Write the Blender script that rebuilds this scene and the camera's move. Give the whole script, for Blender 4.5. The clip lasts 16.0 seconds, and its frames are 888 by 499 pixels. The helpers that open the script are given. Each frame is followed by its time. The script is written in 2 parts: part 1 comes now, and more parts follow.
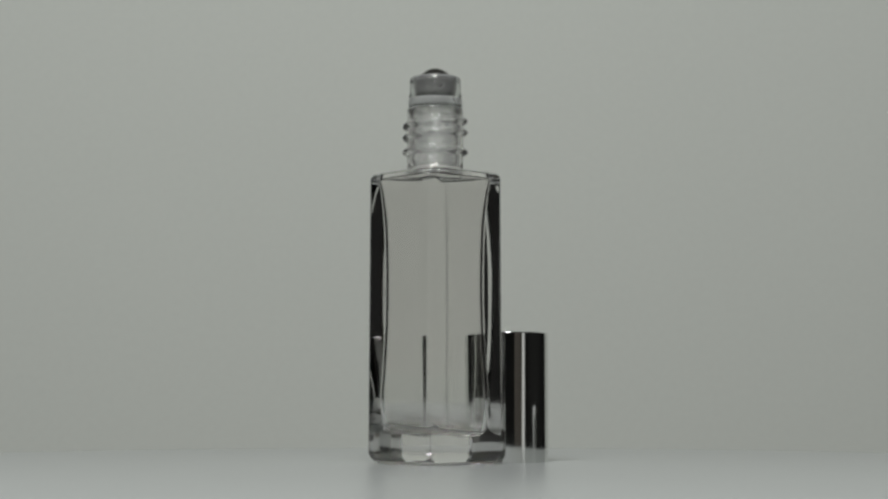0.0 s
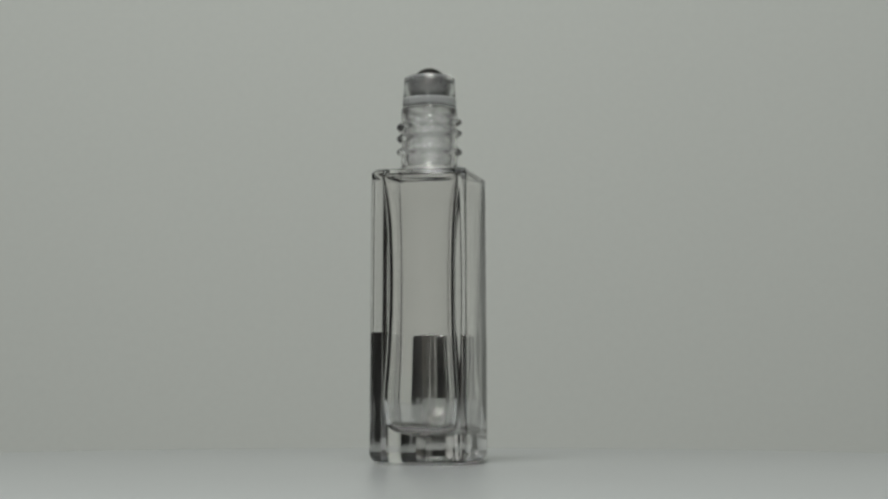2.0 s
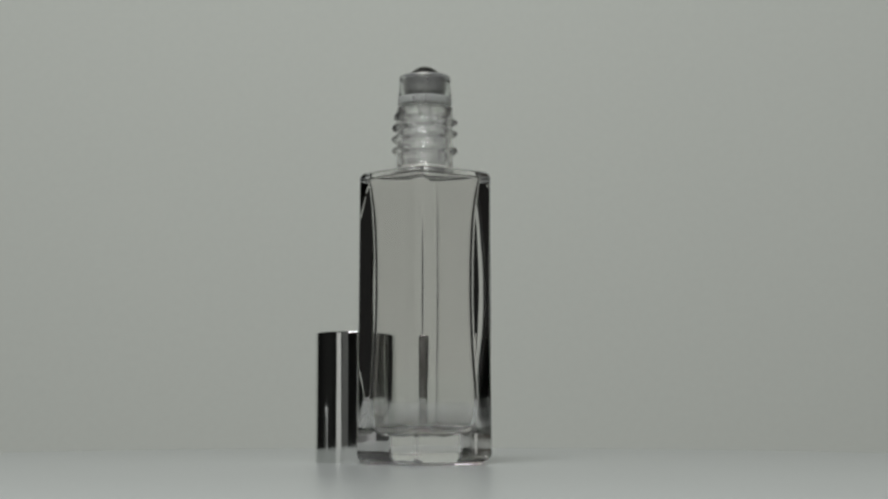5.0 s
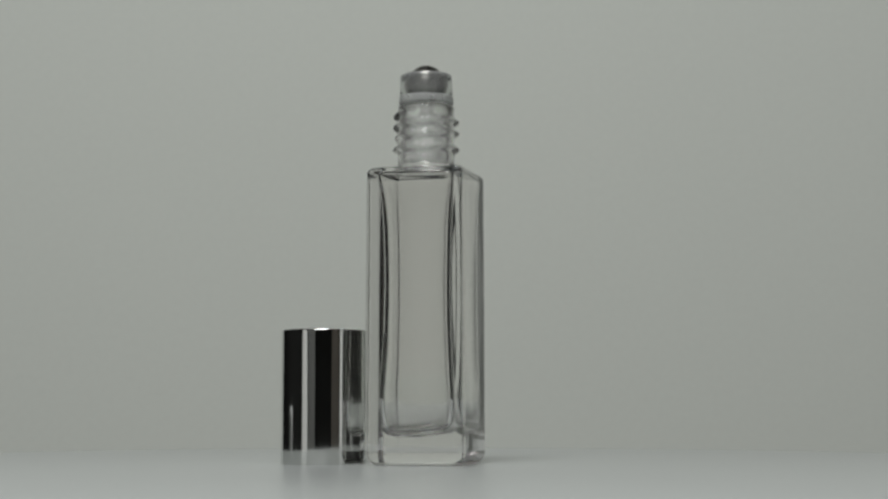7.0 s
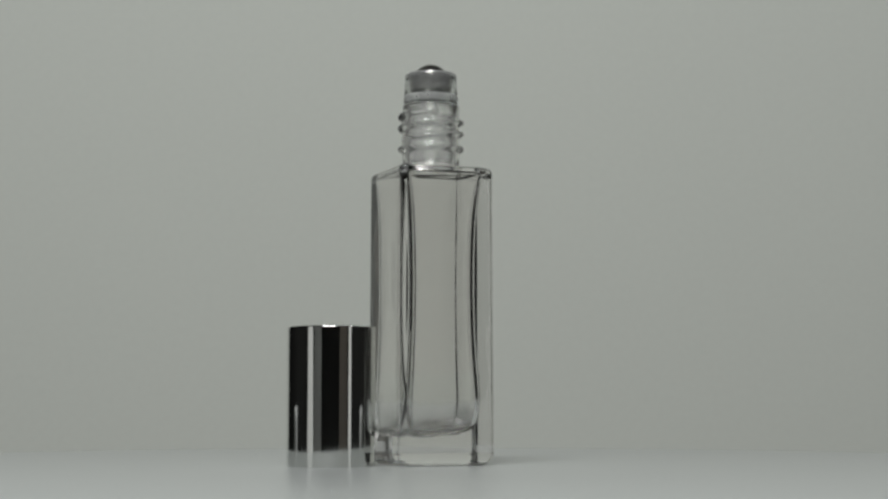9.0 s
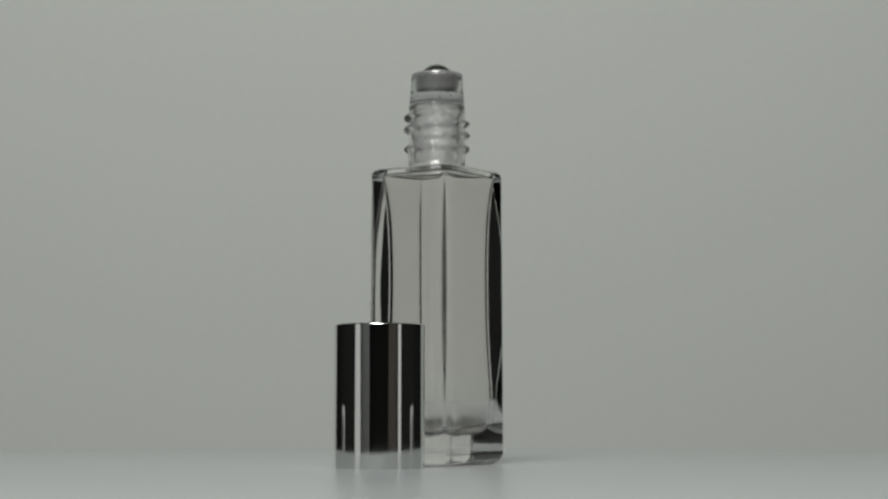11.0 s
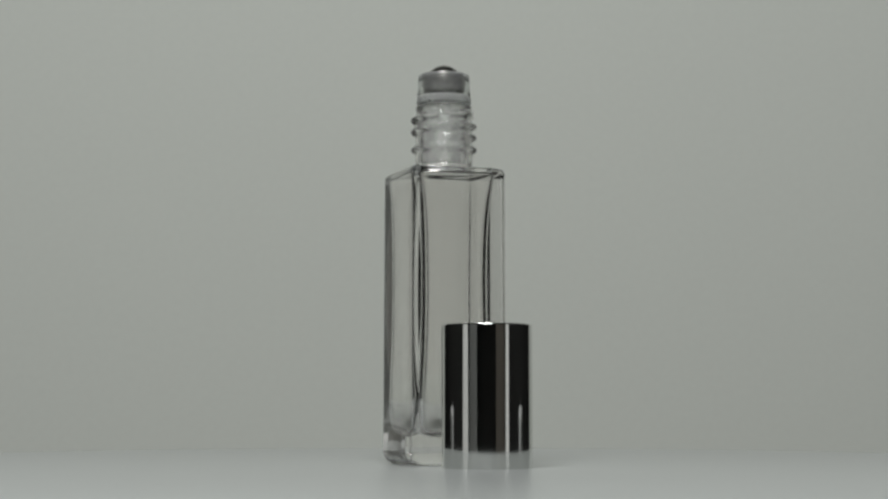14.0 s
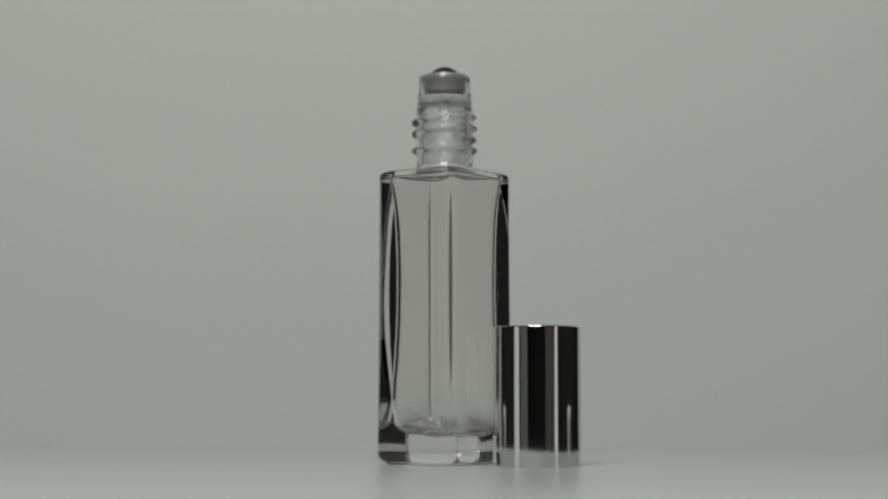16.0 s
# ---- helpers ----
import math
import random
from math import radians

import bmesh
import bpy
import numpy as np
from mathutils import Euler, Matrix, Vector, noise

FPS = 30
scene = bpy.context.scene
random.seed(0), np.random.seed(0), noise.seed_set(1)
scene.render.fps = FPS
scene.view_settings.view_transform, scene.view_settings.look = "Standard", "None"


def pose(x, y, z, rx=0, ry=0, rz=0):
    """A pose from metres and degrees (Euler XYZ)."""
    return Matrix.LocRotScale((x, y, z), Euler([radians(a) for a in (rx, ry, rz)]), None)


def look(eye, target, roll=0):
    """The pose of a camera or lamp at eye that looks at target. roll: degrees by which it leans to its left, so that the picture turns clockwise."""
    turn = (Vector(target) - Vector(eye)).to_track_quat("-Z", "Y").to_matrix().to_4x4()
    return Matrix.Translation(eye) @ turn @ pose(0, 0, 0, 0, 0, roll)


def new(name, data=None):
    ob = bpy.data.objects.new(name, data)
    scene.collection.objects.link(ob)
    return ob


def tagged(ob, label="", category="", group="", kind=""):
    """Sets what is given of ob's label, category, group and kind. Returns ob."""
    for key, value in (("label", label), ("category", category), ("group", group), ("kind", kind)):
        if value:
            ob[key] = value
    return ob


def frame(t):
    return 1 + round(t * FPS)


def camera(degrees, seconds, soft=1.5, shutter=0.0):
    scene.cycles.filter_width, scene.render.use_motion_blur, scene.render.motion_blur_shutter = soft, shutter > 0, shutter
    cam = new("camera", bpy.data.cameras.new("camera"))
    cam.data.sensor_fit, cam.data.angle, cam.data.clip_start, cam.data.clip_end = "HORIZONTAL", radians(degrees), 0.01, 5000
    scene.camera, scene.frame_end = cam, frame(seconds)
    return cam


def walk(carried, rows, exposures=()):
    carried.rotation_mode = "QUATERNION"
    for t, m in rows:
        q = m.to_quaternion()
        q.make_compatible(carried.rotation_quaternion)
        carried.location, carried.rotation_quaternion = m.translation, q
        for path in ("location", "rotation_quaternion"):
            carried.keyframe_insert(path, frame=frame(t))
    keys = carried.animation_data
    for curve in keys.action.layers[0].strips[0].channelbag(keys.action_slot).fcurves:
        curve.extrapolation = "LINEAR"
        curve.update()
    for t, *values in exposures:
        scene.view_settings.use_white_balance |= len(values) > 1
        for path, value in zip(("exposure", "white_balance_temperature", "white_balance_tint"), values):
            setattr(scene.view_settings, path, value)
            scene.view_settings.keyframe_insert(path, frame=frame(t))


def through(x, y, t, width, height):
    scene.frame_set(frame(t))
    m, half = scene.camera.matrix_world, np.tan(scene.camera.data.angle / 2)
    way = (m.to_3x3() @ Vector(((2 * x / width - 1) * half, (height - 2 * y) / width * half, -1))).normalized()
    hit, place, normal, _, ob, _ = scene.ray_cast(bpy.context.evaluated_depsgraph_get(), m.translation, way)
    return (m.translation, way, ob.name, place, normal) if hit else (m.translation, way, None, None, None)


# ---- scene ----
# Turntable axis at the origin, platter top at z = 0; camera low in front, looking slightly up.
MM = 0.001
FOV, EYE, PITCH, YAW = 28.803, (0.0, -331.433 * MM, 10.657 * MM), 5.246, 0.309
SPIN = 17.719                                   # degrees a second, anticlockwise from above
BOTTLE_R, BOTTLE_A, BOTTLE_TURN = 1.936 * MM, -182.815, 40.714
CAP_R, CAP_A = 21.589 * MM, -222.245

cam = camera(FOV, 16.0, soft=2.6)
CAM_POSE = pose(*EYE, 90 + PITCH, 0, -YAW)
walk(cam, [(0.0, CAM_POSE), (16.0, CAM_POSE)])

# ---- world and lamps ----
world = bpy.data.worlds.new("world")
world.use_nodes = True
world.node_tree.nodes["Background"].inputs["Color"].default_value = (0.5, 0.55, 0.6, 1)
world.node_tree.nodes["Background"].inputs["Strength"].default_value = 0.0
scene.world = world


def area_lamp(name, eye, target, watts, w, h, colour=(1, 1, 1)):
    d = bpy.data.lights.new(name, "AREA")
    d.shape, d.size, d.size_y, d.energy, d.color = "RECTANGLE", w, h, watts, colour
    ob = new(name, d)
    ob.matrix_world = look(eye, target)
    return ob


area_lamp("softbox_lamp", (-0.09, -0.66, 0.84), (0, 0.05, 0.02), 10.1, 0.50, 0.50)


# ---- materials ----
def material(name):
    m = bpy.data.materials.new(name)
    m.use_nodes = True
    n = m.node_tree.nodes
    return m, n, m.node_tree.links, n["Principled BSDF"]


def coords(n, l, scale=(1, 1, 1)):
    c, mp = n.new("ShaderNodeTexCoord"), n.new("ShaderNodeMapping")
    mp.inputs["Scale"].default_value = scale
    l.new(c.outputs["Object"], mp.inputs["Vector"])
    return mp.outputs["Vector"]


def mottled(name, colour, rough, spread=0.06, big=8.0, fine=400.0, bump=0.05, depth=0.0002, scale=(1, 1, 1), metal=0.0, ior=1.5):
    """A surface whose tone and gloss vary at two scales, with fine relief."""
    m, n, l, b = material(name)
    v = coords(n, l, scale)
    a, f = n.new("ShaderNodeTexNoise"), n.new("ShaderNodeTexNoise")
    a.inputs["Scale"].default_value, a.inputs["Detail"].default_value = big, 4
    f.inputs["Scale"].default_value, f.inputs["Detail"].default_value = fine, 3
    l.new(v, a.inputs["Vector"]), l.new(v, f.inputs["Vector"])
    s = n.new("ShaderNodeMath")
    s.operation = "ADD"
    l.new(a.outputs["Fac"], s.inputs[0]), l.new(f.outputs["Fac"], s.inputs[1])
    r = n.new("ShaderNodeMapRange")
    r.inputs["From Min"].default_value, r.inputs["From Max"].default_value = 0.6, 1.4
    r.inputs["To Min"].default_value, r.inputs["To Max"].default_value = 1 - spread, 1 + spread
    l.new(s.outputs[0], r.inputs["Value"])
    k = n.new("ShaderNodeVectorMath")
    k.operation = "SCALE"
    k.inputs[0].default_value = colour
    l.new(r.outputs[0], k.inputs["Scale"])
    l.new(k.outputs[0], b.inputs["Base Color"])
    g = n.new("ShaderNodeMath")
    g.operation = "MULTIPLY"
    g.inputs[1].default_value = rough
    l.new(r.outputs[0], g.inputs[0]), l.new(g.outputs[0], b.inputs["Roughness"])
    bp = n.new("ShaderNodeBump")
    bp.inputs["Strength"].default_value, bp.inputs["Distance"].default_value = bump, depth
    l.new(f.outputs["Fac"], bp.inputs["Height"]), l.new(bp.outputs[0], b.inputs["Normal"])
    b.inputs["Metallic"].default_value, b.inputs["IOR"].default_value = metal, ior
    return m


BACKDROP = mottled("backdrop_paper", (0.741, 0.78, 0.716), 0.85, 0.02, 3.0, 300.0, 0.05)
PLATTER = mottled("white_laminate", (0.45, 0.477, 0.462), 0.29, 0.03, 14.0, 500.0, 0.04, 0.0001)
BOARD = mottled("white_board", (0.86, 0.86, 0.84), 0.8, 0.03, 6.0)
GREY_BOARD = mottled("grey_board", (0.45, 0.455, 0.45), 0.7, 0.06, 6.0)
BROWN_BOARD = mottled("brown_board", (0.17, 0.148, 0.125), 0.7, 0.15, 6.0, scale=(8, 8, 1))
BLACK_PLASTIC = mottled("black_plastic", (0.02, 0.02, 0.02), 0.5, 0.1, 20.0)
DARK_WOOD = mottled("dark_wood", (0.035, 0.03, 0.026), 0.6, 0.2, 4.0, 120.0, scale=(1, 8, 8))
DARK_PAINT = mottled("dark_paint", (0.03, 0.03, 0.028), 0.85, 0.1, 3.0)
CHROME = mottled("polished_chrome", (0.80, 0.81, 0.79), 0.045, 0.03, 60.0, 900.0, 0.02, 0.00002, (1, 1, 0.02), 1.0)
STEEL = mottled("polished_steel", (0.26, 0.255, 0.24), 0.28, 0.05, 120.0, 900.0, 0.02, 0.00002, metal=1.0)


def clear_glass(name, rough=0.0, hazy=None, clear=1.0, tint=(0.985, 0.974, 0.964, 1)):
    """Bottle glass; hazy: the heights, in metres, between which the mould has left it ever rougher downwards."""
    m, n, l, b = material(name)
    b.inputs["Base Color"].default_value = tint
    b.inputs["Roughness"].default_value, b.inputs["IOR"].default_value = rough, 1.51
    b.inputs["Transmission Weight"].default_value = clear
    v = coords(n, l, (1, 1, 0.35))
    w, bp = n.new("ShaderNodeTexNoise"), n.new("ShaderNodeBump")
    w.inputs["Scale"].default_value, w.inputs["Detail"].default_value = 110, 1
    l.new(v, w.inputs["Vector"])
    bp.inputs["Strength"].default_value, bp.inputs["Distance"].default_value = 0.14, 0.0006
    l.new(w.outputs["Fac"], bp.inputs["Height"]), l.new(bp.outputs[0], b.inputs["Normal"])
    if hazy:
        c, x, g, f, k = (n.new("ShaderNode" + t) for t in ("TexCoord", "SeparateXYZ", "MapRange", "TexNoise", "Math"))
        l.new(c.outputs["Object"], x.inputs[0]), l.new(x.outputs["Z"], g.inputs["Value"])
        g.inputs["From Min"].default_value, g.inputs["From Max"].default_value = hazy
        g.inputs["To Min"].default_value, g.inputs["To Max"].default_value = 0.42, 0.0
        f.inputs["Scale"].default_value, k.operation = 260, "MULTIPLY"
        l.new(c.outputs["Object"], f.inputs["Vector"])
        l.new(g.outputs[0], k.inputs[0]), l.new(f.outputs["Fac"], k.inputs[1]), l.new(k.outputs[0], b.inputs["Roughness"])
        d = n.new("ShaderNodeMath")
        d.operation, d.inputs[1].default_value, d.inputs[2].default_value = "MULTIPLY_ADD", -0.2, 1.0
        l.new(k.outputs[0], d.inputs[0]), l.new(d.outputs[0], b.inputs["Transmission Weight"])
    return m


def natural_plastic(name, through, rough, ior):
    """Uncoloured polypropylene, hazy to milky."""
    m, n, l, b = material(name)
    b.inputs["Base Color"].default_value = (0.85, 0.875, 0.855, 1)
    b.inputs["IOR"].default_value = ior
    b.inputs["Transmission Weight"].default_value = through
    v = coords(n, l)
    w, r = n.new("ShaderNodeTexNoise"), n.new("ShaderNodeMapRange")
    w.inputs["Scale"].default_value = 700
    l.new(v, w.inputs["Vector"]), l.new(w.outputs["Fac"], r.inputs["Value"])
    r.inputs["To Min"].default_value, r.inputs["To Max"].default_value = rough * 0.7, rough * 1.3
    l.new(r.outputs[0], b.inputs["Roughness"])
    return m


GLASS, STIPPLED_GLASS, NECK_GLASS, HAZY_GLASS = clear_glass("clear_glass"), clear_glass("stippled_glass", 0.35), clear_glass("neck_glass", 0.04, None, 0.96, (0.98, 0.98, 0.964, 1)), clear_glass("pressed_glass", 0.0, (0.0055, 0.0165), 1.0, (0.98, 0.985, 0.972, 1))
PLASTIC, LIP, MILKY, CLOUDY = natural_plastic("hazy_plastic", 0.86, 0.18, 1.18), natural_plastic("lip_plastic", 0.72, 0.25, 1.15), natural_plastic("milky_plastic", 0.69, 0.3, 1.22), natural_plastic("cloudy_plastic", 0.87, 0.24, 1.22)


# ---- mesh helpers ----
def part(name, bm, mat, parent=None, label="", smooth=True, wound=False):
    me = bpy.data.meshes.new(name)
    if not wound:
        bmesh.ops.recalc_face_normals(bm, faces=bm.faces)
    bm.to_mesh(me)
    bm.free()
    me.materials.append(mat)
    for p in me.polygons:
        p.use_smooth = smooth
    ob = new(name, me)
    if parent:
        ob.parent = parent
    return tagged(ob, label)


def loft(rings, closed_ends=True, loop=False):
    """Skin a list of rings of equal count."""
    bm = bmesh.new()
    vs = [[bm.verts.new(p) for p in r] for r in rings]
    n = len(rings[0])
    pairs = list(zip(vs, vs[1:])) + ([(vs[-1], vs[0])] if loop else [])
    for a, b in pairs:
        for i in range(n):
            j = (i + 1) % n
            bm.faces.new((a[i], a[j], b[j], b[i]))
    if closed_ends and not loop:
        bm.faces.new(vs[0]), bm.faces.new(vs[-1])
    return bm


def circle(r, z, n=96):
    return [(r * math.cos(2 * math.pi * i / n), r * math.sin(2 * math.pi * i / n), z) for i in range(n)]


def revolve(profile, n=96, loop=False):
    return loft([circle(r, z, n) for r, z in profile], True, loop)


def arc(r0, z0, rad, a0, a1, steps=6):
    """Profile points round the centre (r0, z0)."""
    return [(r0 + rad * math.cos(radians(a0 + (a1 - a0) * i / steps)), z0 + rad * math.sin(radians(a0 + (a1 - a0) * i / steps))) for i in range(steps + 1)]


def box(x0, x1, y0, y1, z0, z1, bevel=0.0):
    bm = bmesh.new()
    bmesh.ops.create_cube(bm, size=1)
    for v in bm.verts:
        v.co = ((x0 + x1) / 2 + v.co.x * (x1 - x0), (y0 + y1) / 2 + v.co.y * (y1 - y0), (z0 + z1) / 2 + v.co.z * (z1 - z0))
    if bevel:
        bmesh.ops.bevel(bm, geom=bm.edges[:], offset=bevel, segments=2, affect="EDGES", profile=0.5)
    return bm


def structure(name, bm, mat, label, category):
    return tagged(part(name, bm, mat, smooth=False), label, category, kind="structure")


# ---- the dark room ----
DESK_Z = -0.045
structure("floor", box(-1.3, 1.3, -1.4, 1.0, -0.82, -0.79), DARK_PAINT, "dark floor of the unlit studio room", "floor")
structure("ceiling", box(-1.3, 1.3, -1.4, 1.0, 1.6, 1.63), DARK_PAINT, "dark ceiling of the unlit studio room", "ceiling")
structure("wall_north", box(-1.3, 1.3, 1.0, 1.03, -0.82, 1.63), DARK_PAINT, "dark painted wall behind the backdrop", "wall")
structure("wall_south", box(-1.3, 1.3, -1.43, -1.4, -0.82, 1.63), DARK_PAINT, "dark painted wall facing the backdrop", "wall")
structure("wall_west", box(-1.33, -1.3, -1.43, 1.03, -0.82, 1.63), DARK_PAINT, "dark painted side wall of the room", "wall")
structure("wall_east", box(1.3, 1.33, -1.43, 1.03, -0.82, 1.63), DARK_PAINT, "dark painted side wall of the room", "wall")


def build_desk():
    desk = tagged(new("desk"), "dark wooden desk under the turntable", "desk")
    desk.location = (0, 0.06, -0.79)
    top = DESK_Z + 0.79
    part("desktop", box(-0.95, 0.95, -0.52, 0.52, top - 0.03, top, 0.003), DARK_WOOD, desk, smooth=False)
    for x in (-0.90, 0.90):
        for y in (-0.47, 0.47):
            part("leg", box(x - 0.025, x + 0.025, y - 0.025, y + 0.025, 0, top - 0.03, 0.002), DARK_WOOD, desk, smooth=False)
    return desk


build_desk()
structure("backdrop", box(-0.49, 0.61, 0.50, 0.505, DESK_Z, 0.72), BACKDROP, "wide plain pale grey paper backdrop standing behind the turntable", "backdrop")


def wedge(label, mat, x, y, turn, width, height, lean):
    """An added, unseen folded board on the desk: its front leans back from the foot, its back props it; it faces its
    local -y.
    """
    ob = tagged(new("added_board"), label, "board", "boards round the turntable")
    ob.matrix_world = pose(x, y, DESK_Z + 0.0002, 0, 0, turn)
    d = height * math.tan(radians(lean))
    for name, foot in (("front_panel", 0.0), ("back_panel", 1.5 * d + 0.02)):
        bm = box(-width / 2, width / 2, 0, 0.004, 0, height, 0.0006)
        for v in bm.verts:
            v.co.y += foot + (d + (0.0042 if foot else 0) - foot) * v.co.z / height
        part(name, bm, mat, ob, smooth=False)
    return ob


# Boards and cards added out of view, only for the stripes mirrored in the cap.
wedge("added unseen white board that makes a pale stripe in the cap", BOARD, -0.150, -0.126, 123, 0.06, 0.16, 40)
wedge("added narrow unseen white board that makes a thin pale stripe in the cap", BOARD, 0.143, -0.137, -127, 0.034, 0.16, 40)
wedge("added unseen grey card that makes a grey band in the cap", GREY_BOARD, -0.170, -0.262, 148, 0.11, 0.16, 20)
wedge("added unseen brown card that makes a brownish band in the cap", BROWN_BOARD, 0.165, -0.27, -148, 0.125, 0.16, 20)


def build_post(x, y):
    """An added, unseen short round post on a flat foot."""
    p = tagged(new("added_post"), "added unseen grey post that makes a pale streak in the cap", "post", "posts beside the turntable")
    p.location = (x, y, DESK_Z + 0.0002)
    part("foot", revolve([(0.002, 0)] + arc(0.026, 0.0015, 0.0015, -90, 90) + [(0.002, 0.003)], 48), GREY_BOARD, p)
    part("shaft", revolve([(0.018, 0.003), (0.018, 0.02), (0.018, 0.048)] + arc(0.014, 0.052, 0.004, 0, 90, 6) + [(0.001, 0.056)], 48), GREY_BOARD, p)
    return p


# Posts added out of view for the pale streaks low in the cap's sides.
build_post(0.185, -0.02), build_post(-0.185, 0.01)


# ---- turntable ----
def build_turntable():
    t = tagged(new("turntable"), "round white display turntable with a satin top", "turntable")
    t.location = (0, 0, DESK_Z)
    h = -DESK_Z
    base = arc(0.098, 0.004, 0.004, -90, 0) + arc(0.098, 0.030, 0.004, 0, 90)
    part("base", revolve([(0.004, 0)] + base + [(0.004, 0.034)], 96), BLACK_PLASTIC, t, "black plastic motor base")
    edge = arc(0.1390, h - 0.0080, 0.0020, -90, 0) + arc(0.1390, h - 0.0020, 0.0020, 0, 90)
    platter = part("platter", revolve([(0.004, h - 0.010)] + edge + [(0.004, h)], 192), PLATTER, t, "satin white round platter")
    part("spindle", revolve([(0.02, 0.034), (0.02, h - 0.010)], 48), BLACK_PLASTIC, t)
    return t, platter


turntable, platter = build_turntable()


# ---- bottle ----
CORNER = 24


def squared(a, r, z):
    """A ring: a square of half-width a with corners of radius r."""
    out = []
    for k in range(4):
        for j in range(CORNER):
            f = radians(90 * k + 90 * j / (CORNER - 1))
            q = radians(90 * k + 45)
            c = math.sqrt(2) * (a - r)
            out.append((c * math.cos(q) + r * math.cos(f), c * math.sin(q) + r * math.sin(f), z))
    return out


def rounded(r, z, bump=None):
    out = []
    for k in range(4):
        for j in range(CORNER):
            f = radians(90 * k + 90 * (j + 0.5) / CORNER)
            s = r + (bump(f, z) if bump else 0)
            out.append((s * math.cos(f), s * math.sin(f), z))
    return out


def blend(p, q, t):
    return [tuple(a + (b - a) * t for a, b in zip(u, v)) for u, v in zip(p, q)]


def thread(f, z):
    """Two turns of a right-hand screw thread and a bead below it; all in millimetres."""
    pitch = 2.2
    c = 65.15 + pitch * (math.degrees(f) - 139.3) / 360
    c += pitch * round((z - c) / pitch)
    ends = max(0.0, min(1.0, (67.1 - c) / 0.5)) * max(0.0, min(1.0, (c - 61.9) / 0.5))
    screw = ends * max(0.0, 1 - ((z - c) / 0.9) ** 2) ** 1.3
    bead = max(0.0, 1 - ((z - 60.15) / 0.9) ** 2) ** 1.3
    return 0.95 * max(screw, bead)


def scaled(rings, k=MM):
    return [[(x * k, y * k, z * k) for x, y, z in r] for r in rings]


HALF, DRAFT, ROUND, CAVITY = 9.295, 0.18, 1.25, 2.5


def build_glass(parent):
    # outside, from the middle of the underside up to the rim of the neck
    out = [squared(1.0, 0.3, 0.7), squared(HALF - 4.2, 1.2, 0.6), squared(HALF - 3.3, 1.3, 0.25), squared(HALF - 2.5, 1.4, 0.03)]
    for inset, z in ((1.65, 0.0), (1.42, 0.05), (1.1, 0.26), (0.78, 0.56), (0.48, 0.9), (0.24, 1.3), (0.06, 1.75), (0.0, 2.0)):
        out.append(squared(HALF + DRAFT - inset, ROUND + 0.3 * inset, z))
    for z in (2.05, 2.5, 4.4, 15.0, 28.0, 40.0, 50.0, 54.3, 54.8, 54.86):
        out.append(squared(HALF + DRAFT * (1 - z / 54.86), ROUND, z))
    for i in range(8):
        f = radians(90 * i / 7)
        out.append(squared(HALF - 1.1 + 1.1 * math.cos(f), ROUND, 54.9 + 1.1 * math.sin(f)))
    top, foot = squared(HALF - 2.0, 1.2, 56.05), rounded(6.1, 56.3)
    out += [squared(HALF - 1.2, ROUND, 56.0), top, blend(top, foot, 0.5), foot, rounded(5.7, 56.5), rounded(5.5, 56.9)]
    z = 57.1
    while z < 68.2:
        out.append(rounded(5.45, z, thread))
        z += 0.17
    out += [rounded(5.45, 68.2), rounded(5.36, 68.6), rounded(5.1, 68.82), rounded(4.8, 68.85), rounded(4.45, 68.7), rounded(4.3, 68.4)]
    # inside, down the bore and the cavity
    out += [rounded(4.3, 64.0), rounded(4.3, 58.5), rounded(4.4, 57.2), rounded(4.7, 56.3), rounded(5.2, 55.75)]
    neck, wide = rounded(5.7, 55.5), squared(6.5, 1.3, 55.3)
    out += [neck, blend(neck, wide, 0.5), wide]
    for i in range(1, 7):
        f = radians(90 * i / 6)
        out.append(squared(6.5 + 0.95 * math.sin(f), 1.3, 54.45 + 0.85 * math.cos(f)))
    for i in range(1, 21):
        u = i / 21
        bow = (2 * u - 1) ** 2
        out.append(squared(6.55 + 0.87 * bow, CAVITY - (CAVITY - 1.3) * max(0.0, 1 - 4 * u) ** 2, 54.45 + (13.5 - 54.45) * u))
    for z in (13.0, 12.2, 11.4, 10.6, 9.8, 9.0, 8.3):
        out.append(squared(7.4 - 0.015 * (13.5 - z) ** 2, CAVITY, z))
    first = len(out) - 6
    for i in range(22):
        f = radians(88 * i / 21)
        w = 6.9 * math.cos(f) ** 0.45
        out.append(squared(w, min(CAVITY, 0.45 * w), 7.7 - 2.2 * math.sin(f)))
    # the pressed cavity floor is tilted and a little wavy
    for k in range(first, len(out)):
        out[k] = [(x, y, z + max(0.0, min(1.0, (11.0 - z) / 4.0)) * (0.075 * (-0.94 * x + 0.34 * y) + 0.16 * math.sin(0.8 * x + 0.5) * math.sin(0.7 * y - 0.4) + 0.05 * math.sin(1.7 * x + 1.1) * math.sin(1.9 * y + 0.3))) for x, y, z in out[k]]
    # the neck is a part of its own; its rings join those of the body at the foot and inside
    foot_at, neck_at = out.index(foot), out.index(neck)
    rings = scaled(out)
    body = loft(rings[:foot_at + 1], False)
    vs = [[body.verts.new(p) for p in r] for r in rings[neck_at:]]
    n = len(vs[0])
    for a, b in zip(vs, vs[1:]):
        for i in range(n):
            face = body.faces.new((a[i], a[(i + 1) % n], b[(i + 1) % n], b[i]))
            face.material_index = 1 if b[i].co.z < 16 * MM else 0
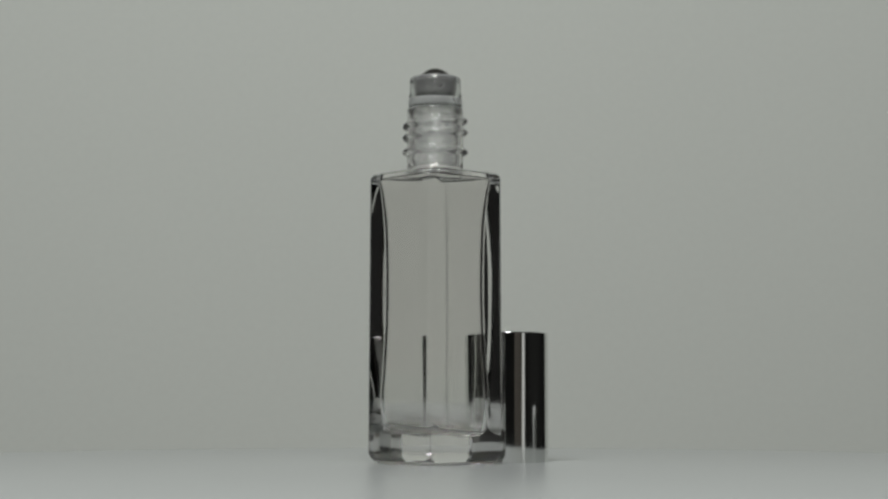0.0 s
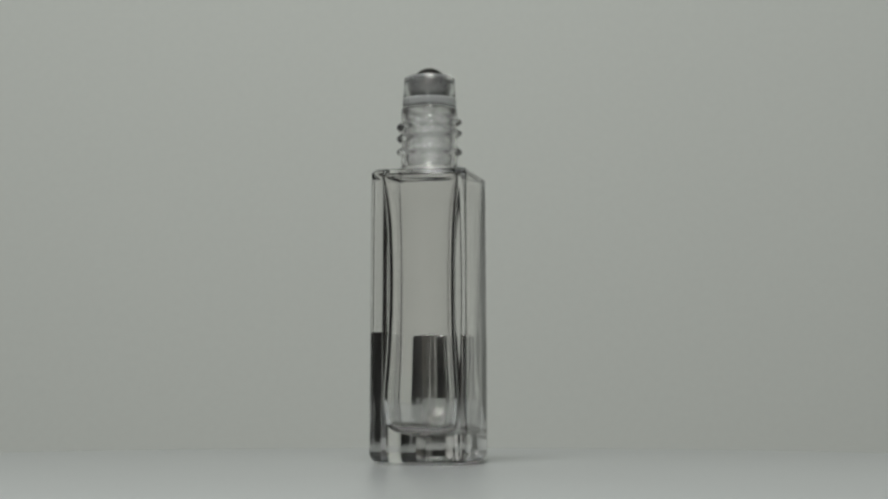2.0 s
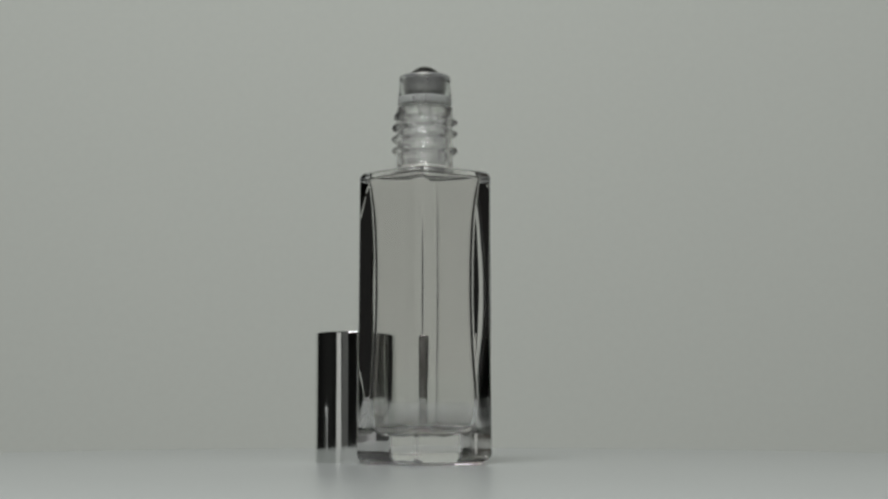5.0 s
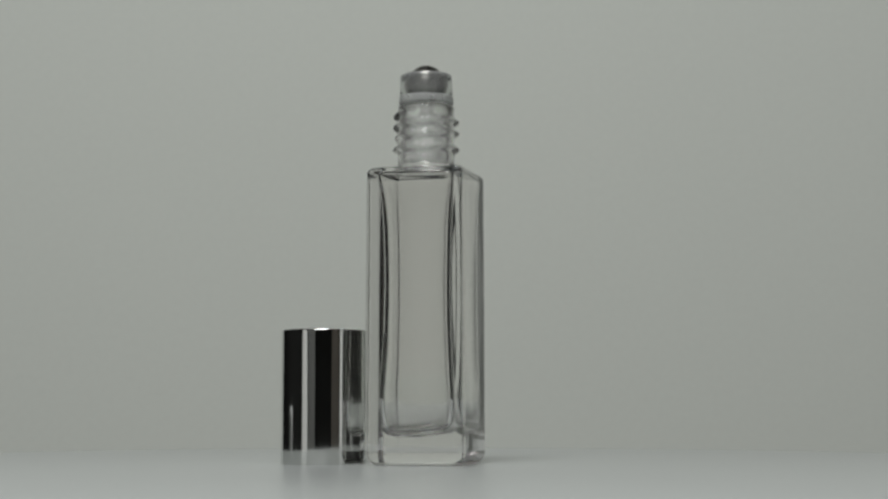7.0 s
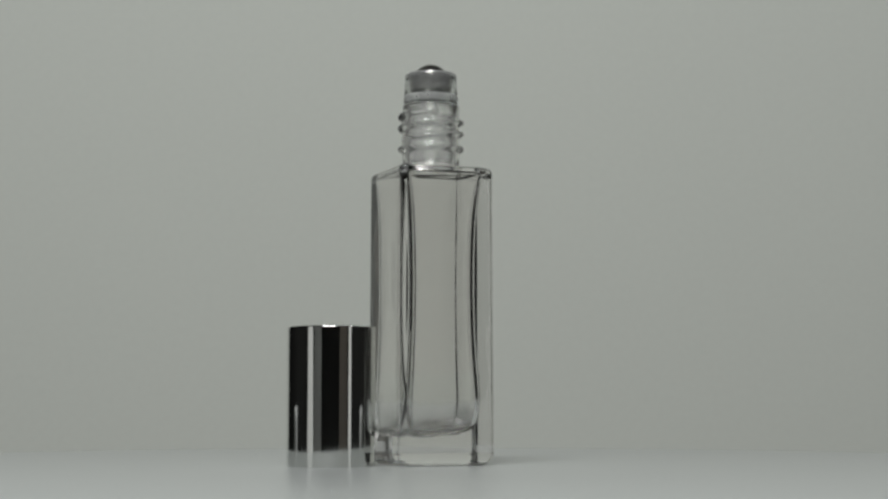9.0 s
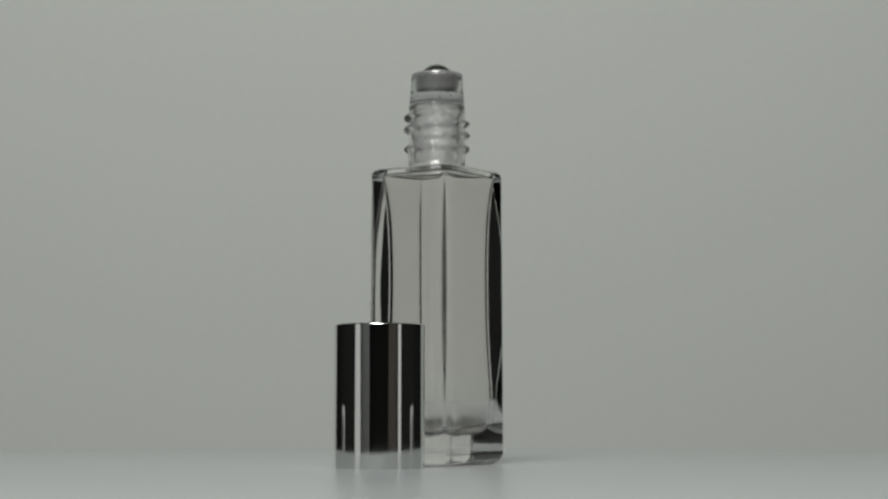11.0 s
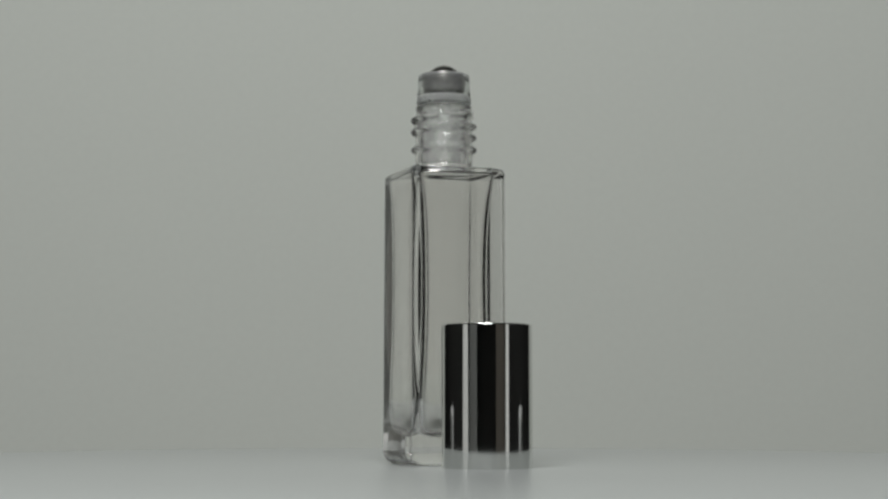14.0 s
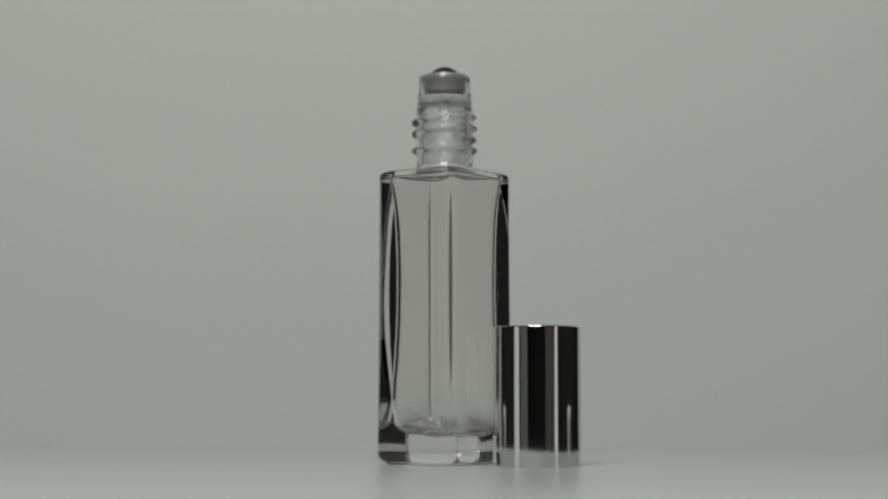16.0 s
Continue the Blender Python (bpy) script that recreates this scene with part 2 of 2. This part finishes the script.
    body.faces.new(vs[-1]).material_index = 1
    body.verts.ensure_lookup_table()
    body.faces.new([body.verts[i] for i in reversed(range(n))])
    for face in body.faces:
        if face.calc_center_median().z < 0.62 * MM and face.material_index == 0:
            face.material_index = 2
    shell = part("glass_body", body, GLASS, parent, "clear square glass body with a thick base", wound=True)
    ob = part("threaded_neck", loft(rings[foot_at:neck_at + 1], False), NECK_GLASS, parent, "clear glass screw neck", wound=True)
    shell.data.materials.append(HAZY_GLASS), shell.data.materials.append(STIPPLED_GLASS)
    ob.visible_shadow = False


BALL_Z, BALL_R = 73.14, 3.6


def build_insert(parent):
    # the half-clear cup that holds the ball
    p = [(5.1, 70.65), (5.03, 71.8), (4.98, 72.6), (4.95, 73.8), (4.94, 74.3)]
    for i in range(8):
        f = radians(17 - 8 * i)
        p.append(((BALL_R - 0.03) * math.cos(f), BALL_Z + (BALL_R - 0.03) * math.sin(f)))
    p += [(2.3, 70.65)]
    part("roller_housing", revolve([(r * MM, z * MM) for r, z in p], 96, True), PLASTIC, parent, "half-clear plastic roller housing")
    # its milky lip, closing in over the ball
    p = [(4.94, 74.33), (4.86, 74.62), (4.55, 74.86), (3.8, 75.02), (3.25, 75.14), (3.06, 75.13)]
    for i in range(4):
        f = radians(30 - 4.5 * i)
        p.append(((BALL_R - 0.03) * math.cos(f), BALL_Z + (BALL_R - 0.03) * math.sin(f)))
    part("lip", revolve([(r * MM, z * MM) for r, z in p], 96, True), LIP, parent, "milky plastic lip round the ball")
    # the milky collar on the rim of the neck, and the plug pressed into it
    p = [(1.0, 68.95), (5.15, 68.95), (5.24, 69.3), (5.2, 70.0), (5.16, 70.4), (5.1, 70.6), (2.2, 70.6), (1.0, 69.3)]
    part("collar", revolve([(r * MM, z * MM) for r, z in p], 96, True), MILKY, parent, "milky plastic collar on the rim")
    p = [(3.0, 57.4), (4.15, 57.4), (4.22, 57.6), (4.22, 66.0), (4.22, 68.3), (4.1, 68.9), (1.0, 68.9), (1.0, 67.0), (3.0, 66.4)]
    part("plug", revolve([(r * MM, z * MM) for r, z in p], 96, True), CLOUDY, parent, "cloudy plastic plug inside the neck")


def build_ball(parent):
    bm = bmesh.new()
    bmesh.ops.create_uvsphere(bm, u_segments=64, v_segments=40, radius=BALL_R * MM)
    bmesh.ops.translate(bm, verts=bm.verts, vec=(0, 0, BALL_Z * MM))
    return part("roller_ball", bm, STEEL, parent, "polished steel ball")


bottle = tagged(new("roll_on_bottle"), "empty clear square glass roll-on bottle, uncapped, with steel ball", "bottle")
build_glass(bottle), build_insert(bottle), build_ball(bottle)


# ---- cap ----
def build_cap():
    cap = tagged(new("bottle_cap"), "shiny silver cylindrical bottle cap standing beside the bottle", "cap")
    R, H = 8.210, 25.627
    p = [(R - 0.9, 0.0), (R - 0.04, 0.0), (R, 0.04), (R, 0.06), (R, 0.6), (R, H * 0.5), (R, H - 1.2), (R, H - 0.46)] + arc(R - 0.24, H - 0.24, 0.24, 0, 90, 8)
    p += [(R - 0.46, H), (R - 1.4, H), (0.4, H), (0.4, H - 1.0)] + arc(R - 1.6, H - 1.7, 0.7, 90, 0, 4) + [(R - 0.9, H * 0.5)]
    part("shell", revolve([(r * MM, z * MM) for r, z in p], 128, True), CHROME, cap, "mirror-bright silver metal shell")
    part("liner", revolve([((R - 1.0) * MM, 0.4 * MM), ((R - 1.0) * MM, (H - 6) * MM), ((R - 2.0) * MM, (H - 6) * MM), ((R - 2.0) * MM, 0.4 * MM)], 64, True), PLASTIC, cap, "plastic threaded liner")
    return cap


bottle_cap = build_cap()


# ---- what turns ----
def motions():
    """The platter, and the bottle and cap that stand on it, go round together at an even speed."""
    turn, stand, lid = [], [], []
    for i in range(33):
        t = i * 0.5
        a, b = radians(BOTTLE_A + SPIN * t), radians(CAP_A + SPIN * t)
        turn.append((t, pose(0, 0, 0, 0, 0, SPIN * t)))
        stand.append((t, pose(BOTTLE_R * math.sin(a), -BOTTLE_R * math.cos(a), 0.00004, 0, 0, BOTTLE_TURN + SPIN * t)))
        lid.append((t, pose(CAP_R * math.sin(b), -CAP_R * math.cos(b), 0.00004, 0, 0, SPIN * t)))
    walk(platter, turn)
    walk(bottle, stand)
    walk(bottle_cap, lid)


motions()
